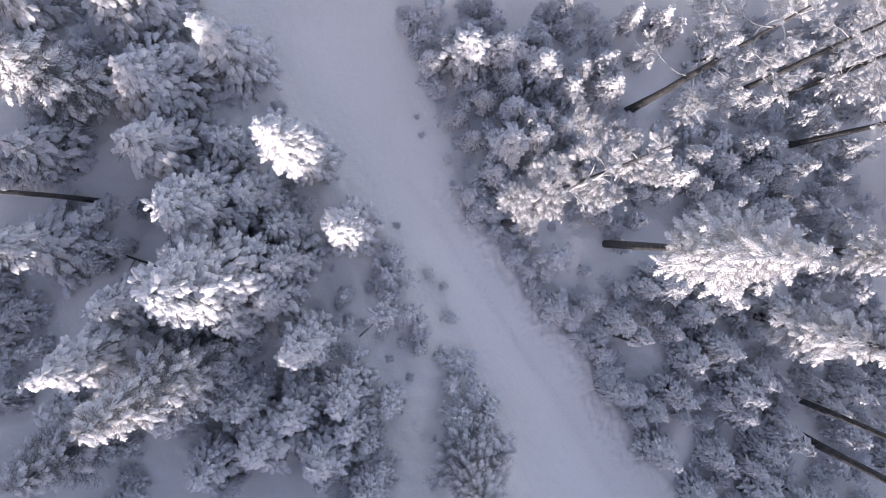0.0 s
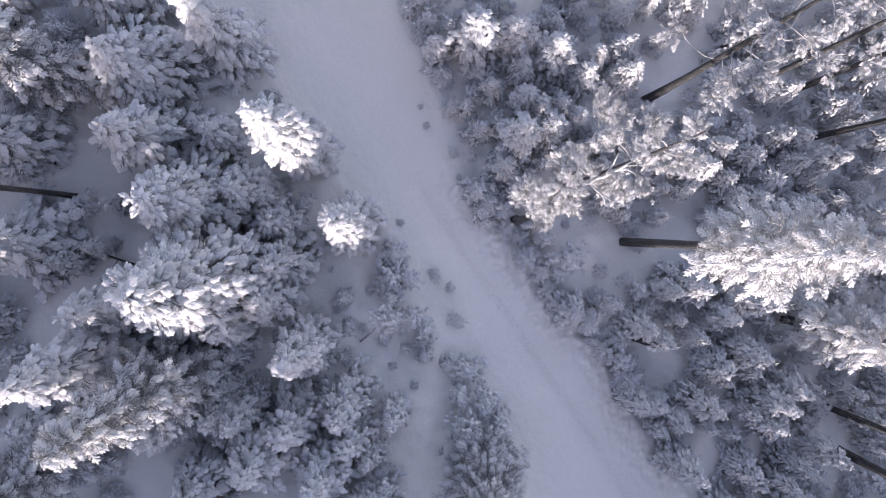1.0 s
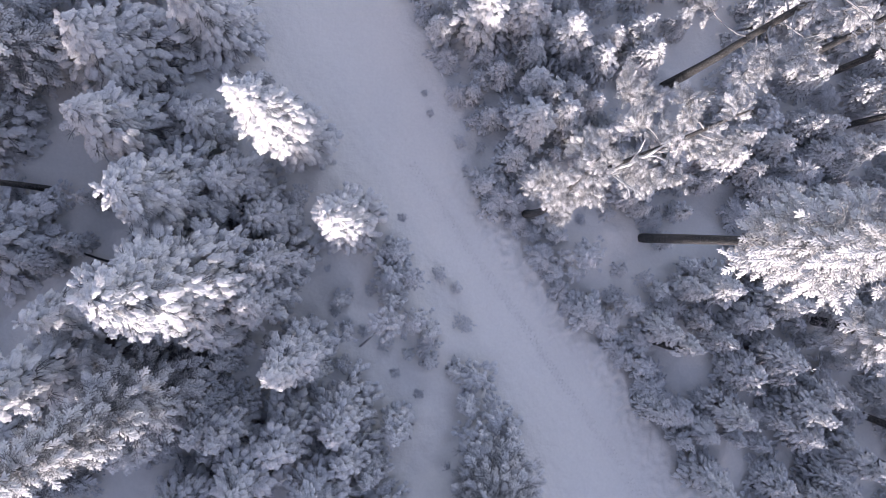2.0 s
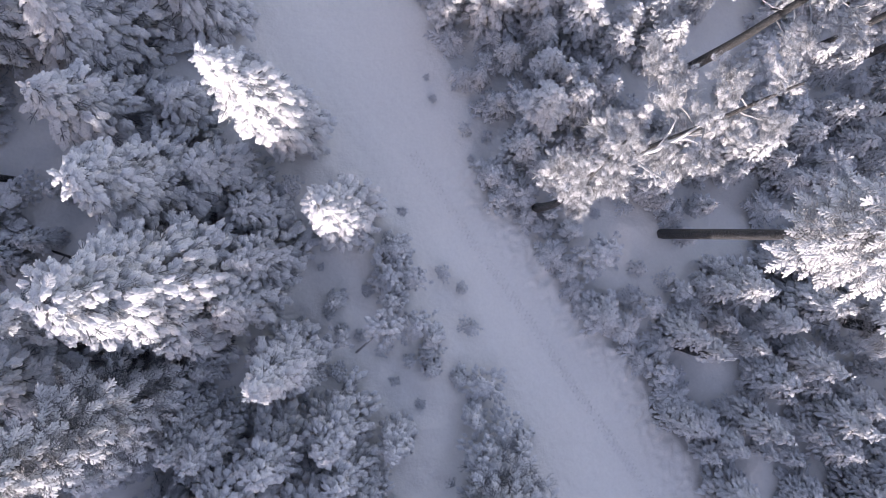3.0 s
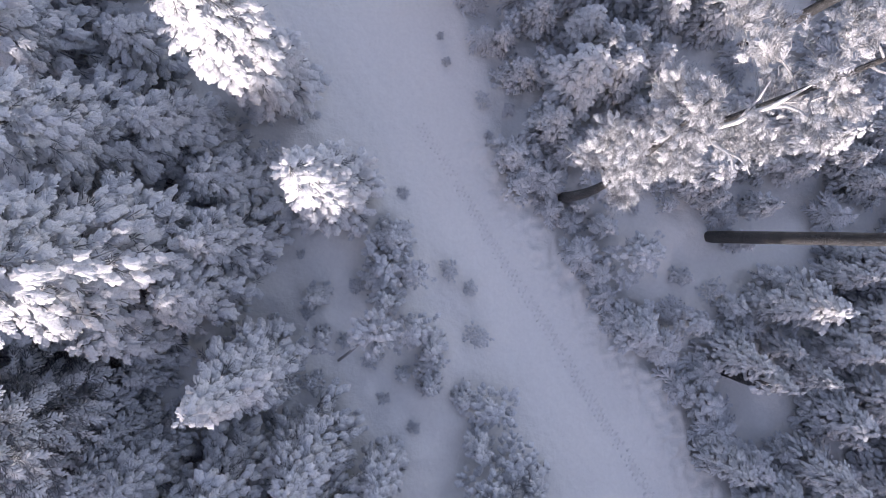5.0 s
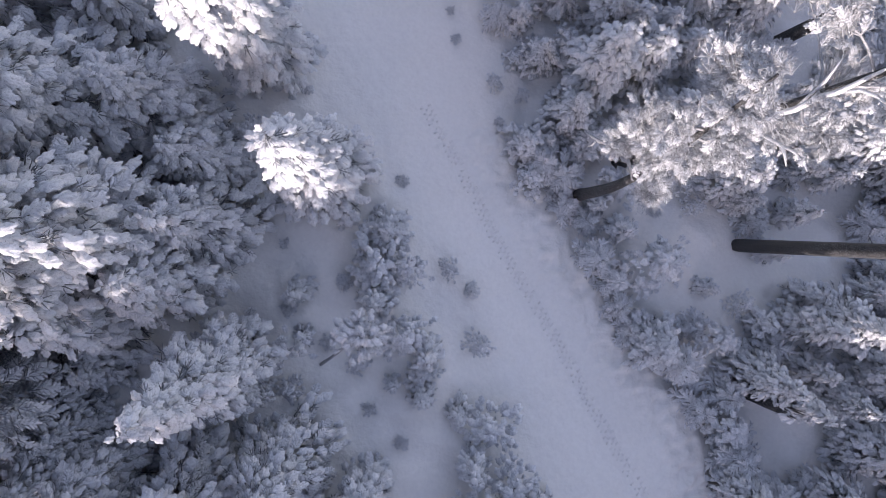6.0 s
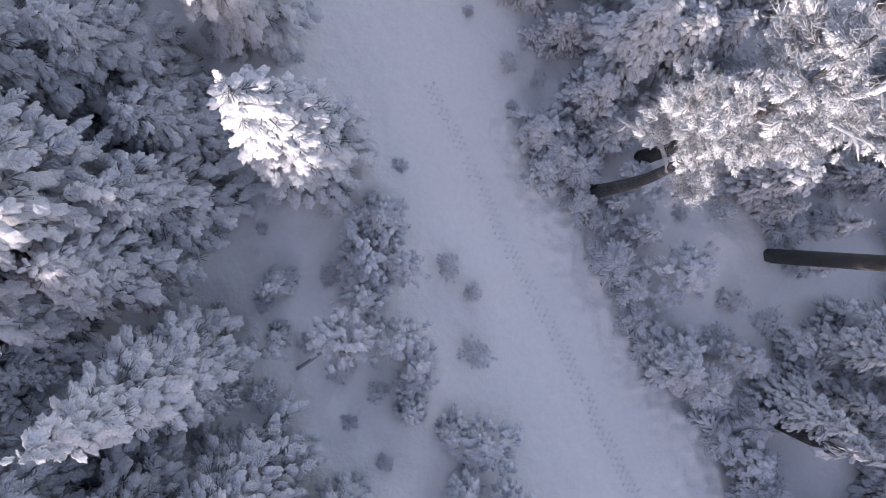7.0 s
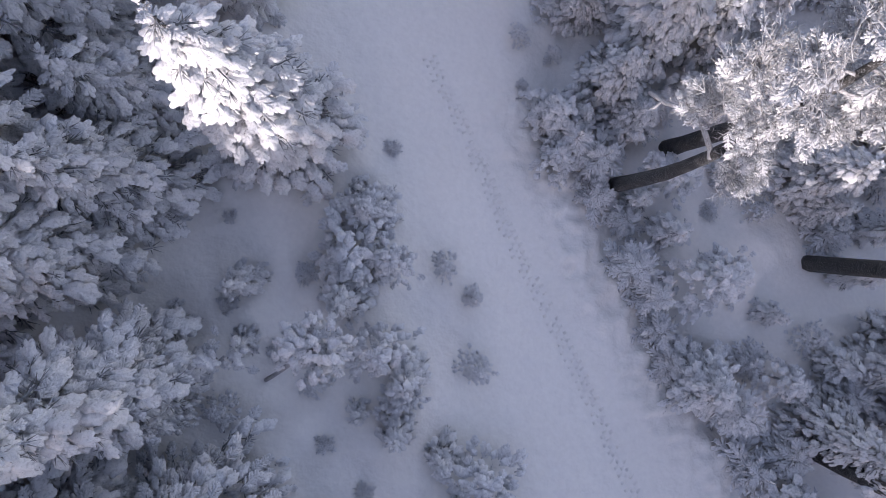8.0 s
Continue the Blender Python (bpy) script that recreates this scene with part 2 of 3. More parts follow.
def herringbone(seed, twigs, length=0.40, thick=0.03, lift=0.0):
    """A flat spray: a stem with twigs to both sides."""
    rng = np.random.default_rng(seed)
    bits = [spike((0, 0, -0.02), (1.08, 0, -0.12), thick * 1.3)]
    for i in range(twigs):
        u = (i + 0.6) / twigs
        side = 1 if i % 2 else -1
        reach = length * (1.05 - 0.75 * u) * rng.uniform(0.8, 1.15)
        a = radians(rng.uniform(42, 60))
        z = -0.12 * u * u
        bits.append(spike((u, 0, z - 0.01), (u + reach * math.cos(a), side * reach * math.sin(a), z - 0.03 + lift * rng.uniform(0, 1)), thick))
    return gather(bits)


def plume(seed, arms=4, each=3):
    """A rimed pine spray: a few arms, each feathered with fine twigs."""
    rng = np.random.default_rng(seed)
    bits = []
    for i in range(arms):
        a = -1.05 + 2.1 * (i + 0.5) / arms + rng.normal(0, 0.12)
        b = rng.uniform(-0.15, 0.40)
        L = rng.uniform(0.75, 1.05) * (1 - 0.25 * abs(a))
        d = np.array((math.cos(a) * math.cos(b), math.sin(a) * math.cos(b), math.sin(b)))
        bits.append(spike((0, 0, 0), d * L, 0.026))
        for k in range(each):
            u = 0.3 + 0.6 * (k + rng.uniform(0, 0.8)) / each
            c = a + (0.85 if k % 2 else -0.85) + rng.normal(0, 0.15)
            w = 0.34 * (1.1 - 0.6 * u) * rng.uniform(0.7, 1.2)
            p = d * L * u
            bits.append(spike(p, p + w * np.array((math.cos(c), math.sin(c), rng.uniform(-0.1, 0.5))), 0.020))
    return gather(bits)


CUSHIONS = [pad(40 + k, 5 + k % 3, 0.30 + 0.015 * k, 0.08 + 0.008 * k, 26, 2) for k in range(7)] + [comb(47 + k, 14, 0.32 + 0.015 * k, 0.07, 0.07) for k in range(3)]
SMALL_CUSHIONS = [pad(60 + k, 5 + k % 2, 0.34 + 0.02 * k, 0.11, 20, 2) for k in range(5)] + [comb(66 + k, 10, 0.33, 0.08, 0.07) for k in range(4)]
PADS = [pad(50 + k, 4 + k % 3, 0.40 + 0.03 * k, 0.18, 16, 2) for k in range(5)] + [comb(56 + k, 8, 0.42, 0.12, 0.09) for k in range(3)]
FAR_CUSHIONS = [pad(30 + k, 6, 0.42, 0.14, 12, 2) for k in range(4)]
TUFT_SNOW = [comb(75 + k, 10, 0.24 + 0.02 * k, 0.06, 0.055) for k in range(5)]
SLIM_CUSHIONS = [comb(70 + k, 8, 0.32, 0.05, 0.06) for k in range(4)]
FRINGES = [fringe(80 + k, 5, 0.45, 0.04) for k in range(6)]
SMALL_FRINGES = [fringe(100 + k, 5, 0.42, 0.045) for k in range(6)]
SPRAYS = [herringbone(110 + k, 10, 0.42, 0.036) for k in range(5)]
PLUMES = [plume(120 + k) for k in range(6)]


def turn_to(yaw, pitch, roll):
    """Rotations for arrays of angles (radians): roll about x, then pitch up, then yaw."""
    cy, sy, cp, sp, cr, sr = np.cos(yaw), np.sin(yaw), np.cos(pitch), np.sin(pitch), np.cos(roll), np.sin(roll)
    z, o = np.zeros_like(cy), np.ones_like(cy)
    m = lambda rows: np.stack([np.stack(r, -1) for r in rows], -2)
    yawm = m([(cy, -sy, z), (sy, cy, z), (z, z, o)])
    pitchm = m([(cp, z, -sp), (z, o, z), (sp, z, cp)])
    rollm = m([(o, z, z), (z, cr, -sr), (z, sr, cr)])
    return yawm @ pitchm @ rollm


def stamp(templates, at, yaw, pitch, roll, size, rng, squash=None):
    """Copies of the templates at many places, as one set of vertices and triangles."""
    R = turn_to(yaw, pitch, roll) * size[:, None, None]
    which = rng.integers(0, len(templates), len(at))
    V, T, n = [], [], 0
    for k, (tv, tt) in enumerate(templates):
        pick = np.where(which == k)[0]
        if not len(pick):
            continue
        v = np.einsum("nij,vj->nvi", R[pick], tv) + at[pick][:, None, :]
        V.append(v.reshape(-1, 3))
        T.append((tt[None] + (np.arange(len(pick)) * len(tv))[:, None, None]).reshape(-1, 3) + n)
        n += len(pick) * len(tv)
    return np.concatenate(V), np.concatenate(T)


def part(name, mesh, parent, label=""):
    ob = new(name, mesh)
    ob.parent = parent
    return tagged(ob, label)


def tube(path, radii, sides=8, seed=0):
    """A round, slightly uneven stem along a path."""
    rng = np.random.default_rng(seed)
    path = np.array(path, float)
    V, T = [], []
    for i, p in enumerate(path):
        d = path[min(i + 1, len(path) - 1)] - path[max(i - 1, 0)]
        d /= np.linalg.norm(d) + 1e-9
        s = np.cross(d, (0.3, 0.9, 0.2))
        s /= np.linalg.norm(s)
        u = np.cross(d, s)
        for k in range(sides):
            a = 6.2832 * k / sides
            V.append(p + radii[i] * rng.uniform(0.88, 1.12) * (s * math.cos(a) + u * math.sin(a)))
    for i in range(len(path) - 1):
        for k in range(sides):
            a, b = i * sides + k, i * sides + (k + 1) % sides
            T += [(a, b, b + sides), (a, b + sides, a + sides)]
    n = len(V)
    V += [path[0], path[-1]]
    for k in range(sides):
        a, b = k, (k + 1) % sides
        T += [(n, b, a), (n + 1, n - sides + a, n - sides + b)]
    return np.array(V), np.array(T)


def crown_places(h, r, rng, frond, fullness, low, slim, cap=0.55):
    """Where the cushions of a spruce's crown sit: tier on tier, bunched into boughs."""
    at, yaw, pitch, size, bunch = [], [], [], [], []
    phase = [(rng.uniform(0, 6.28), rng.uniform(0.04, 0.12), k) for k in (1, 2, 3)]
    z, next_lobes, lobes = h * low, 0.0, []
    while z < h * 0.985:
        u = z / h
        if z >= next_lobes:
            t0, m = rng.uniform(0, 6.28), int(rng.integers(4, 7))
            lobes = [(t0 + 6.2832 * k / m + rng.normal(0, 0.22), rng.uniform(0.24, 0.42), rng.uniform(0.30, 0.62)) for k in range(m)]
            next_lobes = z + frond * rng.uniform(0.9, 1.6)
        f = frond * (0.60 + 0.45 * (1 - u) ** 0.7)
        R = r * ((1 - u) / (1 - low)) ** slim * (0.72 + 0.28 * min(1, (u - low) / 0.08)) + 0.05
        R *= 1 + sum(a * math.sin(3 * u * k + p) for p, a, k in phase)
        f = min(f, cap * R + 0.16)
        boughs = max(3, int(round(6.2832 * R * fullness / (1.36 * f))))
        turn = rng.uniform(0, 6.28)
        for k in range(boughs):
            az = turn + 6.2832 * k / boughs + rng.normal(0, 0.35 / boughs * 3)
            swell = max(g * math.exp(-(((az - c + 3.1416) % 6.2832 - 3.1416) / w) ** 2) for c, w, g in lobes)
            reach = R * (0.64 + swell) * rng.uniform(0.86, 1.10)
            sink = -0.20 - 0.30 * (1 - u) + rng.normal(0, 0.08)
            zb = z + rng.normal(0, 0.30 * f)
            s, ring = reach - 0.95 * f, 0
            while s > -0.25 * f and ring < (3 if r > 1.2 else 2):
                for sway in ((-0.34, 0.34) if ring == 0 and rng.random() < 0.7 else (rng.normal(0, 0.2),)):
                    a2 = az + sway * f / max(0.35, reach)
                    at.append((max(0, s) * math.cos(a2), max(0, s) * math.sin(a2), zb + sink * max(0, s) + 0.02 * ring))
                    yaw.append(az + sway * 1.1 + rng.normal(0, 0.18))
                    pitch.append(sink * 0.9 + rng.normal(0, 0.16) + 0.10 * ring)
                    size.append(f * rng.uniform(0.82, 1.22))
                    bunch.append(int(u * h / 1.5) * 6 + int(((az % 6.2832) / 6.2832) * 5))
                s -= 0.70 * f
                ring += 1
        z += 0.66 * f * rng.uniform(0.75, 1.25) / fullness
    for k in range(4):
        at.append((0, 0, h * (0.95 + 0.012 * k)))
        yaw.append(k * 1.8 + rng.normal(0, 0.3))
        pitch.append(0.35 + 0.25 * k)
        size.append(frond * 0.42)
        bunch.append(max(bunch))
    return np.array(at), np.array(yaw), np.array(pitch), np.array(size), np.array(bunch)


def spruce(name, h, r, seed, big=True, frond=0.5, fullness=1.0, low=0.05, slim=0.62, rimed=None, cap=0.55, girth=0.0):
    """A snow-laden spruce standing at the origin: trunk, boughs and the snow that lies on them."""
    rng = np.random.default_rng(seed)
    thing = new(name)
    tv, tt = tube([(0, 0, -0.3), (0, 0, h * 0.3), (0, 0, h * 0.7), (0, 0, h * (0.94 if big else 0.6))], [girth * 0.55 or 0.012 * h + 0.05, girth * 0.46 or 0.010 * h + 0.03, girth * 0.3 or 0.006 * h + 0.015, 0.012], 12 if girth else 8, seed)
    part("trunk", mesh_of("spruce_trunk", tv, tt, BARK if big else LIMB_BARK, True), thing)
    at, yaw, pitch, size, bunch = crown_places(h, r, rng, frond, fullness, low, slim, cap)
    roll = rng.normal(0, 0.25, len(at))
    for b in (np.unique(bunch) if big else (None,)):
        i = np.where(bunch == b)[0] if big else np.arange(len(at))
        fv, ft = stamp(PLUMES if rimed else FRINGES if big else SMALL_FRINGES, at[i] - np.array((0, 0, 0.02)), yaw[i], pitch[i] + (0.25 if rimed else 0), roll[i], size[i] * 0.94, rng)
        bough = part("bough" if big else "foliage", mesh_of("spruce_foliage", fv, ft, rimed or NEEDLES), thing, "needles whitened with rime" if rimed else "dark needles furred with frost")
        k = i[rng.random(len(i)) < (0.45 if rimed else 0.80 if big else 0.86)]
        if len(k):
            sv, st = stamp(TUFT_SNOW if rimed else CUSHIONS if big else FAR_CUSHIONS if h > 9 else SMALL_CUSHIONS, at[k], yaw[k], pitch[k], roll[k], size[k], rng)
            tagged(part("snow", mesh_of("spruce_snow", sv, st, SPRUCE_SNOW, True), bough, "soft white cushions of snow"), kind="stuff")
        tagged(bough, kind="stuff")
    return thing


def pine(name, h, r, seed, crown_from, girth, lean=(0, 0), limbs=16, tufts=46, dense=1.0, bend=(0.0, 0.0), toward=None, reach_up=0.25):
    """A tall rimed pine: bare dark trunk, crooked white limbs and feathery tufts."""
    rng = np.random.default_rng(seed)
    thing = new(name)
    path = [(lean[0] * u * u + bend[0] * math.sin(3.1416 * u) + 0.04 * math.sin(u * 9 + seed), lean[1] * u * u + bend[1] * math.sin(3.1416 * u) + 0.04 * math.cos(u * 7 + seed), -0.4 + (h + 0.3) * u) for u in np.linspace(0, 1, 12)]
    rad = [girth * (1.18 - 0.2 * min(1, u * 8) - 0.85 * u ** 1.25) * 0.5 for u in np.linspace(0, 1, 12)]
    tv, tt = tube(path, rad, 12, seed)
    part("trunk", mesh_of("pine_trunk", tv, tt, BARK, True), thing, "dark bark speckled with wind-blown frost")
    P = np.array(path)
    for i in range(limbs):
        u = crown_from + (0.985 - crown_from) * (i + rng.uniform(0.2, 0.8)) / limbs
        w = (u - crown_from) / (1 - crown_from)
        az = i * 2.39996 + rng.normal(0, 0.35)
        long = r * (0.45 + 0.75 * math.sin(math.pi * min(1, 0.22 + 0.78 * w)) ** 0.8) * rng.uniform(0.65, 1.2)
        if w > 0.85:
            long *= 0.6
        if toward is not None:
            long *= 0.66 + 0.46 * math.cos(az - toward)
        root = np.array([np.interp(u, np.linspace(0, 1, 12), P[:, k]) for k in range(3)])
        rise = reach_up + 0.5 * w + rng.normal(0, 0.12)
        pts, dir_az, p = [root], az, root.copy()
        for k in range(5):
            dir_az += rng.normal(0, 0.32)
            rise += rng.normal(-0.05, 0.16)
            p = p + long / 5 * np.array([math.cos(dir_az), math.sin(dir_az), rise * 0.6])
            pts.append(p)
        L = np.array(pts)
        stems = [tube(pts, [max(0.012, (0.020 + 0.035 * girth) * (1 - k / 6.0)) for k in range(6)], 6, seed * 50 + i)]
        forks, at, yaw = [], [], []
        for j in range(6):
            s = rng.uniform(2.6, 4.9)
            k = int(s)
            c = L[k] + (L[k + 1] - L[k]) * (s - k)
            a = az + (1 if j % 2 else -1) * rng.uniform(0.5, 1.0)
            e = c + long * rng.uniform(0.22, 0.42) * np.array((math.cos(a), math.sin(a), rng.uniform(-0.1, 0.45)))
            stems.append(tube([c, (c + e) / 2 + rng.normal(0, 0.03, 3), e], [0.020, 0.015, 0.008], 4, seed * 90 + i * 7 + j))
            forks.append((c, e, a))
        lv, lt = gather(stems)
        limb = part("limb", mesh_of("pine_limb", lv, lt, LIMB_BARK, True), thing, "crooked limb white with rime")
        for j in range(int(tufts * dense * (long / r) * rng.uniform(0.8, 1.2))):
            c, e, a = forks[j % 6] if rng.random() < 0.75 else (L[3], L[5], az)
            v = rng.uniform(0.25, 1.0)
            at.append(c + (e - c) * v + rng.normal(0, 1, 3) * np.array((0.13, 0.13, 0.07)))
            yaw.append(a + rng.normal(0, 0.6))
        at, yaw = np.array(at), np.array(yaw)
        size = rng.uniform(0.22, 0.38, len(at))
        pitch, roll = rng.normal(0.06, 0.25, len(at)), rng.normal(0, 0.4, len(at))
        fv, ft = stamp(PLUMES, at, yaw, pitch, roll, size * 1.1, rng)
        tagged(part("needles", mesh_of("pine_needles", fv, ft, RIME), limb, "fine needles whitened with rime"), kind="stuff")
        k = rng.random(len(at)) < 0.6
        if k.any():
            sv, st = stamp(TUFT_SNOW, at[k] + np.array((0, 0, 0.01)), yaw[k], pitch[k], roll[k], size[k] * 0.8, rng)
            tagged(part("snow", mesh_of("pine_snow", sv, st, PINE_SNOW, True), limb, "clotted snow caught on the tufts"), kind="stuff")
    return thing


def shrub(name, h, r, seed, twigs=60, snowy=0.95):
    """A small rounded bush, its twigs padded with snow."""
    rng = np.random.default_rng(seed)
    thing = new(name)
    tv, tt = tube([(0, 0, -0.2), (0.02, 0, h * 0.4), (0, 0.02, h * 0.9)], [0.02 + 0.012 * h, 0.015 + 0.008 * h, 0.006], 6, seed)
    part("stem", mesh_of("shrub_stem", tv, tt, LIMB_BARK, True), thing)
    u = rng.random(twigs) ** 0.8
    az = np.arange(twigs) * 2.39996 + rng.normal(0, 0.3, twigs)
    wob = 1 + 0.25 * np.sin(az * 2 + seed) + 0.16 * np.sin(az * 5 + 2 * seed)
    R = r * (1 - u ** 1.8) ** 0.6 * wob * rng.uniform(0.6, 1.08, twigs) + 0.03
    f = 0.135 * rng.uniform(0.7, 1.35, twigs)
    s = np.maximum(0.0, R - 0.7 * f)
    at = np.stack([s * np.cos(az), s * np.sin(az), h * (0.12 + 0.82 * u) - 0.10 * s], -1)
    pitch = rng.normal(-0.05, 0.25, twigs) + 0.9 * np.clip(u - 0.75, 0, 1)
    yaw, roll = az + rng.normal(0, 0.45, twigs), rng.normal(0, 0.3, twigs)
    fv, ft = stamp(SMALL_FRINGES, at - np.array((0, 0, 0.01)), yaw, pitch, roll, f * 0.98, rng)
    tagged(part("foliage", mesh_of("shrub_foliage", fv, ft, BUSH_NEEDLES), thing), kind="stuff")
    keep = rng.random(twigs) < snowy
    sv, st = stamp(PADS, at[keep], yaw[keep], pitch[keep], roll[keep], f[keep] * rng.uniform(1.0, 1.3, keep.sum()), rng)
    tagged(part("snow", mesh_of("shrub_snow", sv, st, SPRUCE_SNOW, True), thing), kind="stuff")
    return thing


def star_shrub(name, h, r, seed, tiers=5):
    """A knee-high spruce: tiers of slim rimed branches standing out like stars, and an upright leader."""
    rng = np.random.default_rng(seed)
    thing = new(name)
    tv, tt = tube([(0, 0, -0.2), (0.01, 0, h * 0.5), (0, 0.01, h)], [0.03, 0.02, 0.006], 6, seed)
    part("stem", mesh_of("shrub_stem", tv, tt, LIMB_BARK, True), thing)
    at, yaw, pitch, size = [], [], [], []
    for k in range(tiers):
        u = k / tiers
        n = 8 if k < 3 else 6
        t0 = rng.uniform(0, 6.28)
        for j in range(n):
            at.append((0, 0, h * (0.14 + 0.80 * u) + rng.normal(0, 0.03)))
            yaw.append(t0 + 6.2832 * j / n + rng.normal(0, 0.16))
            pitch.append(rng.normal(0.10 + 0.28 * u, 0.12))
            size.append(r * (1 - 0.78 * u) * rng.uniform(0.72, 1.2))
    at.append((0, 0, h * 0.9))
    yaw.append(0.0)
    pitch.append(1.45)
    size.append(0.22)
    at, yaw, pitch, size = np.array(at), np.array(yaw), np.array(pitch), np.array(size)
    roll = rng.normal(0, 0.3, len(at))
    fv, ft = stamp(SPRAYS, at, yaw, pitch, roll, size, rng)
    tagged(part("foliage", mesh_of("shrub_foliage", fv, ft, TWIGS), thing), kind="stuff")
    keep = rng.random(len(at)) < 0.92
    sv, st = stamp(SLIM_CUSHIONS, at[keep] + np.array((0, 0, 0.008)), yaw[keep], pitch[keep], roll[keep], size[keep] * 0.95, rng)
    tagged(part("snow", mesh_of("shrub_snow", sv, st, SPRUCE_SNOW, True), thing), kind="stuff")
    return thing


def stand(thing, x, y, turn=0.0, lean=(0.0, 0.0), scale=1.0, sink=0.03, tall=1.0):
    thing.matrix_basis = pose(x, y, gz(x, y) - sink, lean[0], lean[1], turn) @ Matrix.Diagonal((scale, scale, scale * tall, 1))
    return thing


def stand_copy(thing, x, y, turn=0.0, lean=(0.0, 0.0), scale=1.0, sink=0.03, tall=1.0):
    base = pose(x, y, gz(x, y) - sink, lean[0], lean[1], turn) @ Matrix.Diagonal((scale, scale, scale * tall, 1))
    return copy_thing(thing, base @ Matrix.Diagonal((1 / thing.scale[0], 1 / thing.scale[1], 1 / thing.scale[2], 1)))


# ---- the large spruces: x, y, height, spread, frond ----
SPRUCES = [
    (-8.2, -1.9, 9.2, 3.2, 0.47), (-8.95, 0.95, 7.4, 2.75, 0.45), (-7.3, 1.5, 4.2, 1.85, 0.40), (-11.5, 6.4, 5.6, 2.75, 0.55),
    (-11.0, 3.5, 5.6, 2.6, 0.55), (-8.43, 3.92, 3.4, 1.5, 0.44), (-8.35, 7.8, 7.4, 1.8, 0.52), (-12.8, 9.6, 5.6, 2.2, 0.54), (-11.92, 10.20, 5.2, 2.0, 0.56), (-17.40, 10.08, 6.0, 2.2, 0.58), (-5.1, 3.35, 10.5, 1.68, 0.43),
    (-3.15, 0.25, 7.5, 1.4, 0.38), (4.1, 4.15, 5.0, 1.5, 0.36), (-4.8, -4.55, 6.5, 1.45, 0.38), (-11.2, -2.7, 6.4, 1.5, 0.48), (-14.9, -0.6, 6.4, 1.9, 0.54), (-11.7, -4.5, 8.6, 1.9, 0.56),
    (-7.6, -3.6, 4.6, 1.4, 0.46), (-15.6, 3.4, 4.5, 1.6, 0.48), (-5.9, -1.3, 4.3, 1.6, 0.37), (-6.2, 0.3, 3.4, 1.35, 0.36), (-6.3, -2.6, 4.4, 1.65, 0.38),
]
for i, (x, y, h, r, f) in enumerate(SPRUCES):
    t = spruce("spruce", h, r, 300 + i, True, f, 1.08 if h > 9 else 1.0, 0.05, 0.66 if h > 9 else 0.75)
    tagged(t, "tall spruce bowed under thick snow, standing in deep snow" if h > 7.1 else "middling spruce thickly padded with fresh snow", "tree", "snow-laden spruces")
    stand(t, x, y, i * 47.0)

# ---- rimed, feathery conifers: x, y, height, spread, frond ----
FEATHERY = [(-14.6, 6.0, 10.8, 1.9, 0.66), (-9.2, -5.4, 10.4, 2.1, 0.52), (2.2, -9.7, 8.2, 1.9, 0.50), (-13.0, -8.1, 6.2, 1.9, 0.60)]
for i, (x, y, h, r, f) in enumerate(FEATHERY):
    t = spruce("feathery_spruce", h, r, 350 + i, True, f, 1.0, 0.05, 0.55, DARK_RIME)
    tagged(t, "tall conifer feathered all over with grey rime", "tree", "rimed conifers")
    stand(t, x, y, i * 47.0)

# ---- the tall pines: x, y, height, spread, where the crown begins, girth, lean, fullness ----
PINES = [
    (4.20, 0.57, 9.8, 0.95, 0.60, 0.36, (0.4, 1.2), 2.8), (5.35, 1.57, 11.8, 1.6, 0.50, 0.40, (2.4, 1.1), 2.2),
    (11.1, 6.5, 15.6, 1.75, 0.46, 0.42, (0.1, 0.0), 1.0), (17.5, 7.8, 15.5, 1.5, 0.60, 0.34, (0.2, 0.3), 0.5),
    (19.0, 7.2, 15.0, 1.5, 0.45, 0.36, (0.2, 0.1), 0.8), (19.3, -10.3, 15.0, 1.5, 0.55, 0.40, (0.0, -0.3), 0.4), (19.2, -8.5, 14.5, 1.5, 0.55, 0.32, (0.2, -0.2), 0.4),
    (-14.1, 1.35, 15.0, 1.6, 0.62, 0.24, (-0.3, 0.1), 0.5), (20.8, 4.9, 14.0, 1.5, 0.5, 0.34, (0.1, 0.1), 0.5),
]
for i, (x, y, h, r, c, g, lean, full) in enumerate(PINES):
    t = pine("pine", h, r, 400 + i, c, g, lean, 18 if h > 11 else 16, 46, full, (-0.2, -0.34) if i == 0 else (0.0, 0.0), 1.3 if i == 0 else 0.6 if i == 1 else None)
    tagged(t, "tall pine with a bare dark trunk and rime-white crown", "tree", "rimed pines")
    stand(t, x, y, 0.0)

# ---- pines with a close, plume-like crown on a bare trunk: x, y, height, spread, crown's foot, girth ----
PLUMED = [(9.35, -0.60, 17.0, 1.9, 0.62, 0.38), (17.5, -4.4, 12.5, 1.55, 0.14, 0.40), (21.6, -1.0, 13.0, 1.6, 0.3, 0.36)]
for i, (x, y, h, r, c, g) in enumerate(PLUMED):
    t = spruce("plumed_pine", h, r, 450 + i, True, 0.60, 0.95 if i == 0 else 0.8, c, 0.42, RIME, 0.55, g)
    tagged(t, "tall pine with a bare trunk and close feathery white crown", "tree", "rimed pines")
    stand(t, x, y, i * 40.0)

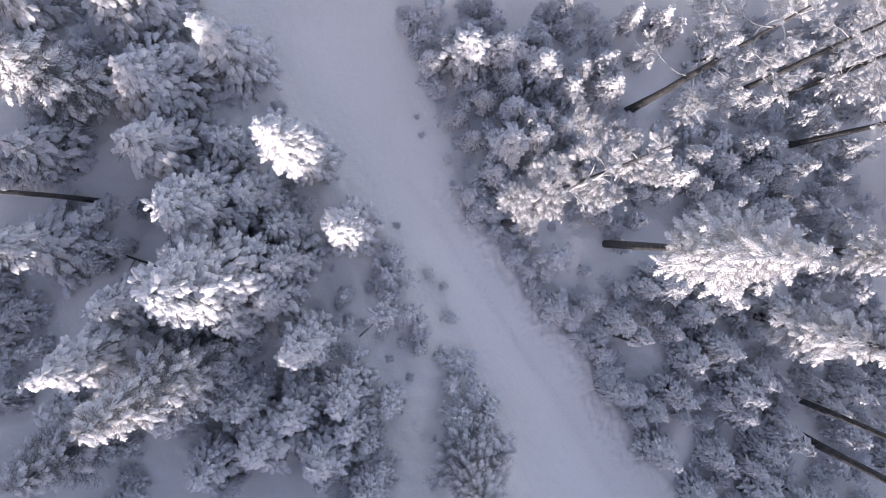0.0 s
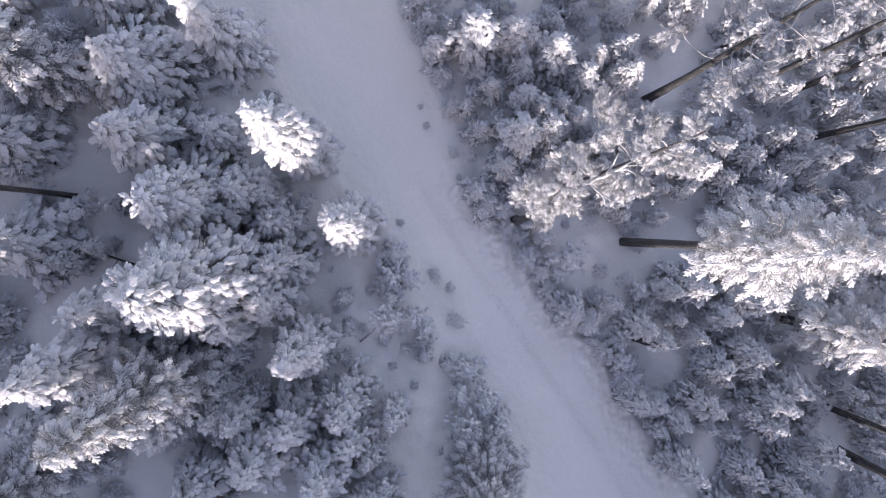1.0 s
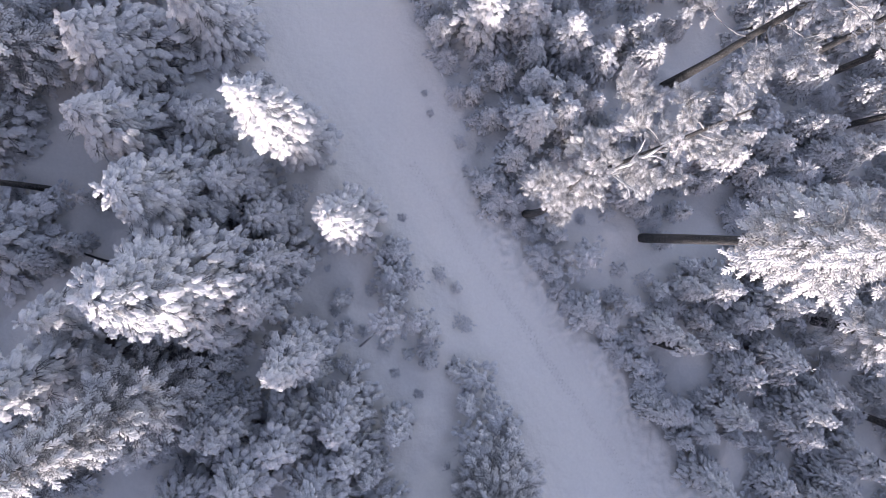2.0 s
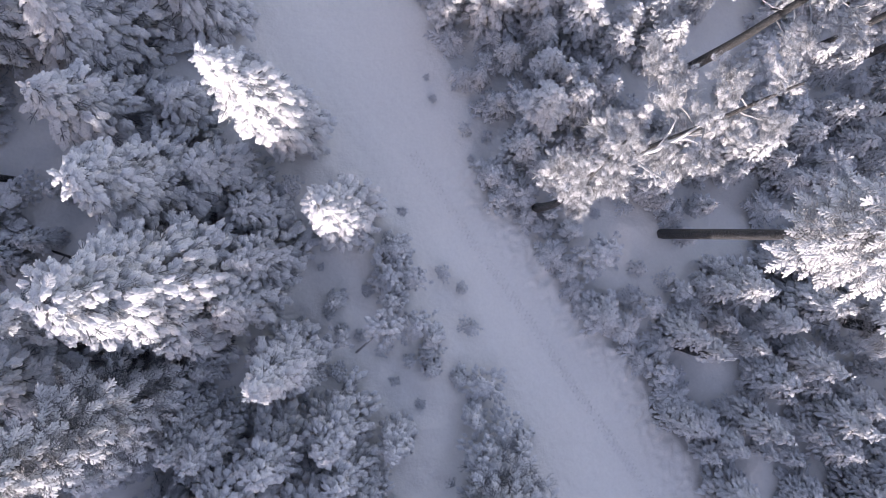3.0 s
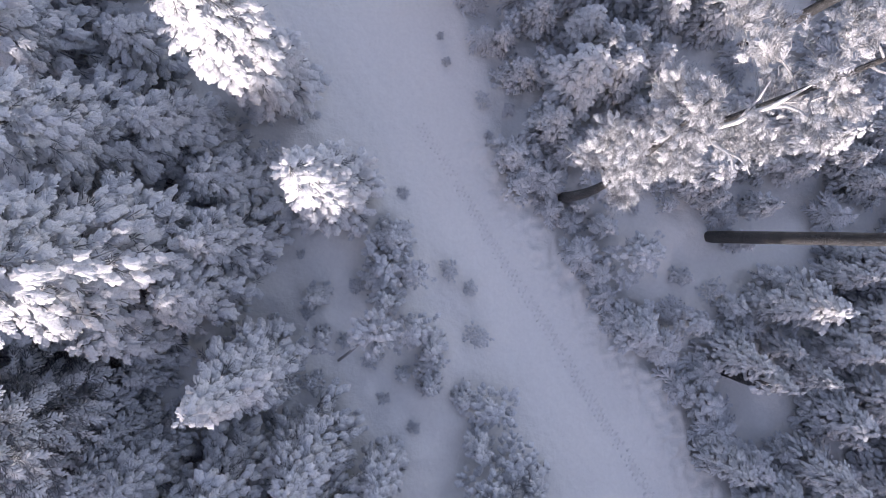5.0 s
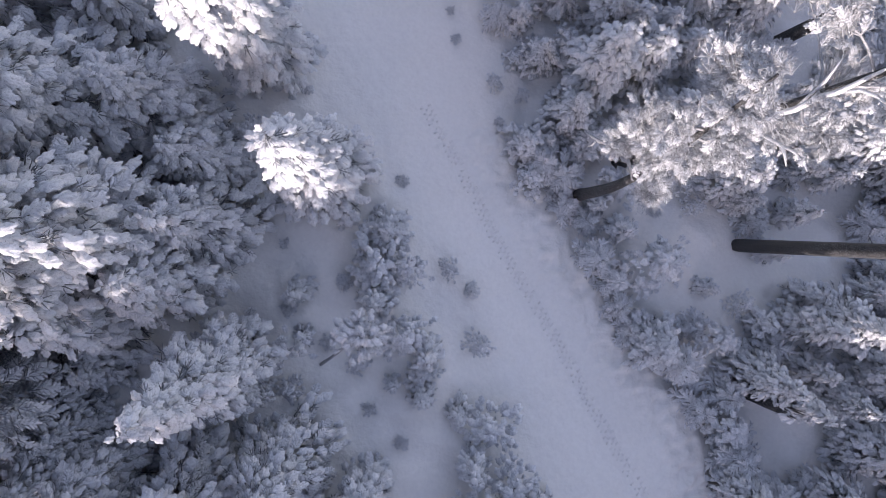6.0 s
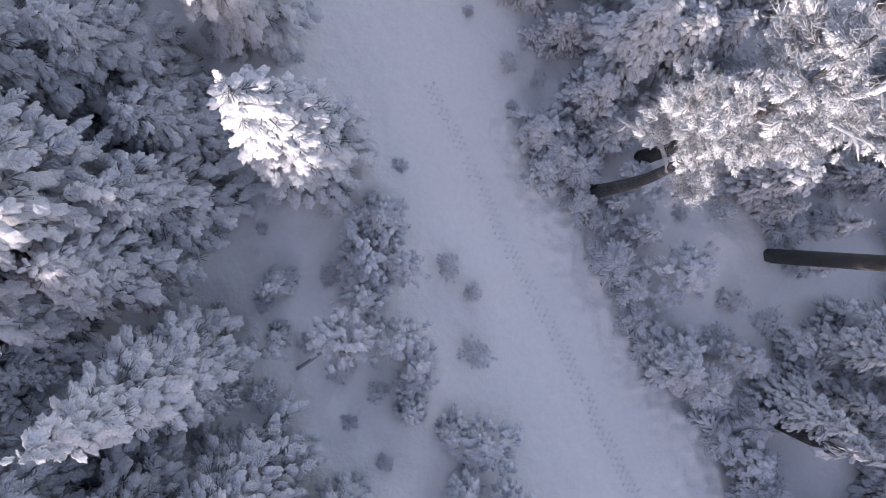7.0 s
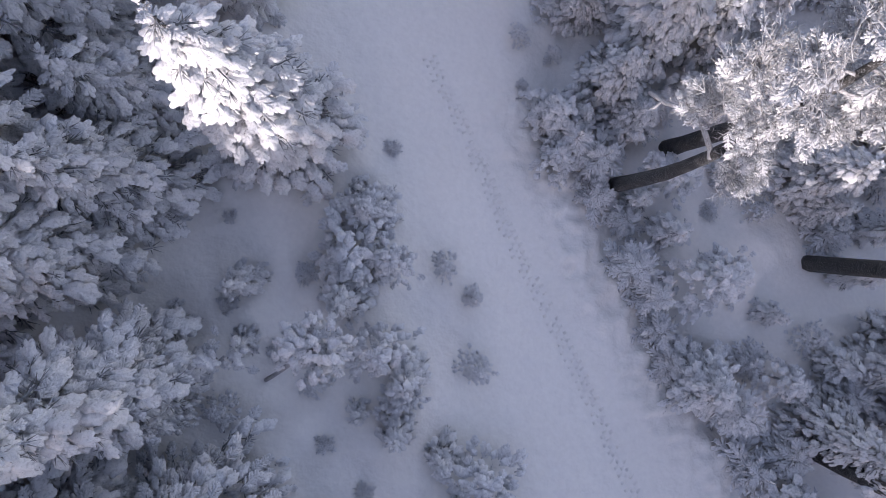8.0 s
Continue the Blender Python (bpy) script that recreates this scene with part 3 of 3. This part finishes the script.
# ---- young spruces: x, y, height ----
YOUNG = [
    (-7.0, -7.0, 3.9), (-5.1, -7.25, 4.4), (-6.2, -8.3, 4.9), (-4.0, -9.0, 4.5), (-3.35, -6.95, 3.9), (-1.35, -7.45, 3.2), (-3.0, -8.0, 3.7),
    (-8.3, -9.2, 4.0), (2.62, 4.62, 2.1), (5.6, 4.7, 3.4), (0.4, 8.35, 3.0), (2.3, 8.7, 4.8), (4.2, 8.9, 4.2), (5.9, 8.2, 4.4),
    (12.9, -6.1, 3.0), (16.4, -7.2, 3.6), (14.4, -8.2, 2.4), (15.3, -8.7, 3.0), (11.1, -8.5, 2.6), (14.0, -10.6, 2.6), (13.4, -4.0, 3.4), (15.4, -2.2, 3.4),
]
MORE_YOUNG = [
    (-8.4, -5.6, 3.0), (-7.5, -4.8, 2.2), (-7.9, -6.9, 3.2), (4.5, 6.0, 3.4), (5.2, 5.6, 3.0),
    (15.8, 3.6, 3.0), (14.9, 1.6, 2.6), (18.4, 1.0, 3.2), (12.3, 1.9, 2.6), (17.2, -0.2, 3.0), (16.2, -12.2, 3.4), (13.1, -12.4, 3.0), (-9.8, -7.2, 3.6),
    (-6.7, 5.9, 1.6), (7.4, 7.2, 3.4), (3.1, 6.6, 2.4), (8.2, 4.2, 2.8), (-2.2, -10.6, 3.2), (7.0, 5.2, 3.0), (-13.4, -6.6, 4.0),
]
young_kinds = [spruce("young_spruce", 3.0, 0.85 + 0.08 * k, 500 + k, False, 0.25, 1.0, 0.04, 0.7) for k in range(5)]
for i, (x, y, h) in enumerate(YOUNG + MORE_YOUNG):
    k = young_kinds[i % 5]
    place = stand if i < 5 else stand_copy
    t = place(k, x, y, i * 71.0, (0, 0), h / 3.0)
    tagged(t, "young spruce wrapped in snow among low bushes", "tree", "young spruces")

# ---- low bushes: x, y, radius ----
BUSHES = [
    (-2.48, -2.64, 0.24), (-2.69, -4.19, 0.22), (-3.78, -3.37, 0.22), (-3.35, -2.75, 0.26), (-1.83, -4.59, 0.3), (-0.59, -6.62, 0.2),
    (-1.57, -2.03, 0.80), (-1.41, -1.13, 0.62), (-0.80, -2.03, 0.55), (-1.54, -2.92, 0.52), (-0.71, -3.8, 0.62), (-0.08, -4.24, 0.50), (-0.16, -4.76, 0.44),
    (-0.15, -5.32, 0.40), (0.35, -2.02, 0.30), (1.01, -2.56, 0.26), (1.30, -4.00, 0.36), (0.84, -5.72, 0.40), (1.72, -6.09, 0.72), (1.39, -7.01, 0.52),
    (2.40, -7.47, 0.66), (3.03, -8.08, 0.55), (1.72, -8.42, 0.80), (-0.95, -5.08, 0.26), (-1.45, -5.74, 0.20), (-3.31, -4.02, 0.30), (-3.5, -5.3, 0.32),
    (-5.35, 0.49, 0.28), (-5.22, 1.13, 0.42), (-4.11, -1.71, 0.15), (-1.18, 0.32, 0.20), (-3.54, -2.92, 0.42), (-0.24, 5.8, 0.14), (0.01, 4.88, 0.16),
]
RIM_BUSHES = [
    (7.69, 0.42, 0.3), (6.54, 0.19, 0.24), (7.49, 1.02, 0.34), (1.24, 5.72, 0.52), (1.28, 3.63, 0.26), (2.19, 3.42, 0.24), (1.48, 2.42, 0.16), (2.25, 1.72, 0.72), (2.75, 1.2, 0.75), (3.48, 0.95, 0.68), (2.50, 0.80, 0.55),
    (3.57, 0.12, 0.58), (4.38, -0.35, 0.50), (5.41, -0.42, 0.50), (4.60, -1.41, 0.66), (5.15, -1.98, 0.58), (6.42, -1.38, 0.86), (5.40, -2.74, 0.56),
    (5.80, -3.40, 0.52), (6.40, -3.69, 0.84), (7.2, -4.2, 0.74), (7.81, -3.22, 0.48), (8.44, -3.42, 0.58), (8.11, -1.96, 0.35), (9.18, -2.34, 0.36),
    (9.69, -2.84, 0.49), (10.19, -3.53, 0.69), (8.76, -5.04, 0.67), (8.75, -5.9, 0.74), (9.1, -6.71, 0.75), (9.9, -7.8, 0.84), (10.3, -7.84, 0.85),
]
bush_kinds = [shrub("bush", 0.85 + 0.12 * k, 0.6, 600 + k, 130) for k in range(6)]
sapling_kinds = [spruce("sapling", 1.9, 0.62, 660 + k, False, 0.25, 0.85, 0.05, 0.7) for k in range(4)]
star_kinds = [star_shrub("little_spruce", 0.9 + 0.16 * k, 0.66, 640 + k) for k in range(5)]
used_kinds = {k.name for k in young_kinds}


def plant(kind, x, y, r, turn, label, category, group, tall=1.0):
    place = stand if kind.name not in used_kinds else stand_copy
    used_kinds.add(kind.name)
    t = place(kind, x, y, turn, (0, 0), r / 0.6, 0.03, tall)
    tagged(t, label, category, group)


for i, (x, y, r) in enumerate(BUSHES + RIM_BUSHES):
    star = (i >= len(BUSHES) and i % 3 != 2 and r > 0.4) or r < 0.25
    kind = star_kinds[i % 5] if star else sapling_kinds[i % 4] if i % 2 else bush_kinds[i % 6]
    r, tall = r * 1.12, 1.0
    if not star and r > 0.62 and i % 2:
        kind, r, tall = young_kinds[i % 5], r * 0.63, 0.7
    plant(kind, x, y, r, i * 53.0, "frosted spiky bush poking out of the snow" if star else "rounded bush capped with fluffy snow", "bush", "bushes by the trail", tall)

# ---- single things: a leaning sapling, a broken snag, bare and fallen branches ----
def leaning_sapling(x, y, dx, dy, h, n, first):
    rng2 = np.random.default_rng(90)
    thing = new("leaning_sapling")
    tv, tt = tube([(0, 0, -0.2), (dx * 0.35, dy * 0.35, h * 0.42), (dx * 0.75, dy * 0.75, h * 0.78), (dx, dy, h)], [0.045, 0.04, 0.03, 0.012], 7, 3)
    part("trunk", mesh_of("sapling_trunk", tv, tt, LIMB_BARK, True), thing, "thin pale trunk leaning over")
    u = rng2.uniform(first, 1.0, n)
    az, s2 = rng2.uniform(0, 6.28, n), rng2.uniform(0.0, 0.46, n)
    at = np.stack([dx * u + s2 * np.cos(az), dy * u + s2 * np.sin(az), h * u + rng2.uniform(-0.15, 0.25, n)], -1)
    size, pitch, roll = rng2.uniform(0.16, 0.28, n), rng2.normal(-0.05, 0.25, n), rng2.normal(0, 0.3, n)
    fv, ft = stamp(SMALL_FRINGES, at - np.array((0, 0, 0.01)), az, pitch, roll, size, rng2)
    tagged(part("foliage", mesh_of("sapling_foliage", fv, ft, BUSH_NEEDLES), thing), kind="stuff")
    sv, st = stamp(PADS, at, az, pitch, roll, size * 0.9, rng2)
    tagged(part("snow", mesh_of("sapling_snow", sv, st, SPRUCE_SNOW, True), thing), kind="stuff")
    tagged(thing, "slender sapling leaning under a lumpy load of snow", "tree", "young spruces")
    stand(thing, x, y)


leaning_sapling(-2.91, -4.84, 1.33, 1.44, 2.3, 100, 0.80)
leaning_sapling(-3.75, -4.55, 0.45, 0.5, 1.3, 16, 0.5)


def snag(x, y):
    thing = new("snag")
    tv, tt = tube([(0, 0, -0.3), (0.02, 0, 0.5), (0.05, -0.02, 1.3), (0.1, -0.05, 2.1)], [0.30, 0.24, 0.21, 0.15], 12, 8)
    rng2 = np.random.default_rng(5)
    shards = [spike((0.1 + 0.11 * math.cos(a), -0.05 + 0.11 * math.sin(a), 1.95), (0.14 + 0.16 * math.cos(a), -0.05 + 0.14 * math.sin(a), rng2.uniform(2.2, 2.75)), 0.05) for a in np.arange(0.3, 6.2, 0.8)]
    tv, tt = gather([(tv, tt)] + shards)
    part("trunk", mesh_of("snag_trunk", tv, tt, BARK, True), thing, "dark splintered trunk")
    n = 9
    at = np.stack([0.1 + rng2.uniform(-0.16, 0.1, n), -0.05 + rng2.uniform(-0.14, 0.14, n), np.full(n, 2.12)], -1)
    sv, st = stamp(SMALL_CUSHIONS, at, rng2.uniform(0, 6.28, n), rng2.normal(0, 0.1, n), rng2.normal(0, 0.2, n), rng2.uniform(0.22, 0.34, n), rng2)
    part("snow_cap", mesh_of("snag_snow", sv, st, SPRUCE_SNOW, True), thing, "bright cap of snow")
    tagged(thing, "broken dark snag capped with snow among saplings", "tree stump")
    stand(thing, x, y)


snag(9.62, -4.93)


def fallen_branch(points, thick, seed, twigs=7):
    """A bare branch lying half sunk in the snow, with side twigs."""
    rng2 = np.random.default_rng(seed)
    path = [np.array((x, y, gz(x, y) + 0.04 + lift)) for x, y, lift in points]
    foot = np.array((points[0][0], points[0][1], path[0][2]))
    thing = new("fallen_branch")
    thing.location = foot
    sv, st = tube(path, list(np.linspace(thick, thick * 0.35, len(path))), 7, seed)
    part("stem", mesh_of("fallen_branch", sv - foot, st, BARK, True), thing)
    for k in range(twigs):
        i = int(rng2.integers(0, len(path) - 1))
        c = path[i] + (path[i + 1] - path[i]) * rng2.random()
        a = rng2.uniform(0, 6.28)
        e = c + rng2.uniform(0.3, 0.8) * np.array((math.cos(a), math.sin(a), rng2.uniform(0.0, 0.5)))
        tv, tt = tube([c, (c + e) / 2 + rng2.normal(0, 0.04, 3), e], [thick * 0.35, thick * 0.25, 0.008], 5, seed + k)
        part("twig", mesh_of("branch_twig", tv - foot, tt, BARK, True), thing)
    tagged(thing, "bare dark branch fallen across the shaded snow", "branch", "fallen branches")


fallen_branch([(-11.3, -1.5, 0.25), (-12.3, -1.2, 0.1), (-13.6, -0.7, 0.15), (-15.0, -0.4, 0.0)], 0.06, 31)
fallen_branch([(-17.2, -2.4, 0.5), (-17.1, -3.4, 0.1), (-17.3, -4.6, 0.2), (-17.6, -5.4, 0.0)], 0.06, 32)
fallen_branch([(-14.6, 2.6, 0.8), (-14.9, 3.2, 0.5), (-15.2, 4.4, 0.3)], 0.05, 33, 10)

# a crooked bare limb on the pine nearest the trail
bare = tube([(-0.10, -0.05, 5.20), (-0.16, 0.08, 5.28), (-0.26, 0.36, 5.20), (-0.36, 0.60, 5.12), (-0.62, 0.72, 4.98), (-0.86, 0.80, 4.86), (-1.11, 0.96, 4.74)], [0.045, 0.05, 0.045, 0.05, 0.04, 0.04, 0.03], 7, 77)
bare_bits = [bare, tube([(-0.90, 0.84, 4.85), (-1.0, 0.70, 4.80), (-1.08, 0.67, 4.78)], [0.03, 0.025, 0.012], 5, 78), tube([(-0.36, 0.60, 5.12), (-0.30, 0.80, 5.2), (-0.12, 1.0, 5.35)], [0.035, 0.025, 0.012], 5, 79)]
part("bare_limb", mesh_of("bare_limb", *gather(bare_bits), LIMB_BARK, True), bpy.data.objects["pine"], "leafless crooked limb white with rime")

# snow-laden limbs that show white along the leaning pine's crown
laden = [
    tube([(0.35, 0.00, 5.3), (0.46, 0.10, 6.0), (0.57, 0.10, 6.6), (0.70, 0.22, 7.2), (0.80, 0.24, 7.6), (0.95, 0.38, 8.1), (1.05, 0.40, 8.4), (1.22, 0.55, 8.9), (1.36, 0.70, 9.5)], [0.03, 0.042, 0.055, 0.05, 0.06, 0.05, 0.055, 0.035, 0.008], 8, 91),
    tube([(0.80, 0.24, 7.6), (0.84, 0.42, 7.9), (0.93, 0.62, 8.2), (1.00, 0.95, 8.5)], [0.04, 0.03, 0.032, 0.008], 6, 92),
    tube([(1.05, 0.40, 8.4), (1.22, 0.38, 8.7), (1.38, 0.25, 8.9), (1.60, -0.05, 9.1)], [0.04, 0.035, 0.032, 0.008], 6, 93),
    tube([(0.60, 0.02, 6.6), (0.72, -0.18, 6.9), (0.84, -0.36, 7.2), (0.90, -0.55, 7.25), (0.92, -0.78, 7.3)], [0.035, 0.04, 0.042, 0.03, 0.008], 6, 94),
    tube([(0.84, -0.36, 7.2), (1.02, -0.52, 7.4), (1.10, -0.66, 7.5), (1.15, -0.88, 7.6)], [0.035, 0.03, 0.025, 0.008], 6, 95),
]
part("laden_limb", mesh_of("laden_limb", *gather(laden), PINE_SNOW, True), bpy.data.objects["pine.001"], "forked limb thick with white snow")

# ---- the thicket that fills the forest floor ----
rng = random.Random(7)
taken = [(x, y, 0.5) for x, y, *_ in PINES + SPRUCES + FEATHERY + PLUMED] + [(x, y, 0.8) for x, y, _ in YOUNG + MORE_YOUNG] + [(x, y, r) for x, y, r in BUSHES + RIM_BUSHES]
GAPS = [(9.62, -4.95, 0.25), (11.0, -6.5, 0.65), (11.8, -6.7, 0.6)]
count = 0
for _ in range(6000):
    x, y = rng.uniform(-18, 25), rng.uniform(-14, 12)
    left, right = float(np.interp(y, EDGE_Y, EDGE_LEFT)), float(np.interp(y, EDGE_Y, EDGE_RIGHT))
    r = rng.uniform(0.38, 0.9)
    # a small glade behind the rim
    if (x - 8.2) ** 2 / 5.0 + (y + 2.6) ** 2 / 2.4 < 1:
        continue
    if x > right + 0.5 * r + 0.1:
        if float(waves(x, y, 6.0, 30)) > 0.55:
            continue
        if x > 8:
            r = r * 1.2
    elif x < left - 4.5:
        if float(waves(x, y, 6.0, 31)) > 0.05:
            continue
    else:
        continue
    if any((x - a) ** 2 + (y - b) ** 2 < (c + 0.4 * r) ** 2 for a, b, c in GAPS):
        continue
    if any((x - a) ** 2 + (y - b) ** 2 < (0.50 * (r + c)) ** 2 for a, b, c in taken):
        continue
    taken.append((x, y, r))
    count += 1
    if count > 365:
        break
    dice = rng.random()
    if dice < (0.62 if x > 9 else 0.5):
        kind = sapling_kinds[rng.randrange(4)]
        if r > 0.6:
            kind, r = young_kinds[rng.randrange(5)], r * 0.63
        plant(kind, x, y, r, rng.uniform(0, 360), "slim sapling spruce dusted with snow in the thicket", "tree", "thicket saplings", rng.uniform(1.0, 1.45) if x > 9 else rng.uniform(0.9, 1.3))
    else:
        kind = bush_kinds[rng.randrange(6)] if dice < 0.75 else star_kinds[rng.randrange(5)]
        plant(kind, x, y, r, rng.uniform(0, 360), "low snowed-up bush in the forest thicket", "bush", "thicket bushes")

# ---- the forest goes on all round, out of view, to shade the ground ----
far_kinds = [spruce("far_spruce", 12.0, 2.8, 700 + k, False, 1.45, 0.78, 0.03, 0.6, None, 1.0) for k in range(2)]
places = []
for row, y in enumerate((-16.2, -18.6, -21.4, -26.5, -31.0, -36.0)):
    step = 1.8 if row < 3 else 2.4
    for k in range(int(56 / step)):
        places.append((-27 + step * k + rng.uniform(-0.6, 0.6) + (row % 2), y + rng.uniform(-0.9, 0.9)))
# five more unseen trees, added to block a streak of sun on the snow
places += [(-3.4, -17.2), (-2.2, -19.6), (-0.9, -17.3), (0.2, -19.9), (1.3, -17.6)]
for _ in range(400):
    x, y = rng.uniform(-42, 46), rng.uniform(-15, 36)
    if not (-20.8 < x < 28 and y < 15.8) and all((x - a) ** 2 + (y - b) ** 2 > 25 for a, b in places):
        places.append((x, y))
for n, (x, y) in enumerate(places):
    left, right = float(np.interp(y, EDGE_Y, EDGE_LEFT)), float(np.interp(y, EDGE_Y, EDGE_RIGHT))
    if left - 0.6 < x < right + 0.6:
        continue
    # heights set how high the shade climbs the trees in view
    if y > -15:
        tall = rng.uniform(1.05, 1.45)
    elif y < -25:
        tall = rng.uniform(0.7, 0.9)
    else:
        tall = (0.67 - 0.07 * float(smooth(-4, 8, x))) * rng.uniform(0.88, 1.15)
    if y < -15 and x < -11.5:
        tall *= 1.18
    k = far_kinds[n % 2]
    t = (stand if n < 2 else stand_copy)(k, x, y, rng.uniform(0, 360), (0, 0), tall)
    tagged(t, "snowy spruce of the unseen forest around, shading the hillside", "tree", "surrounding forest")
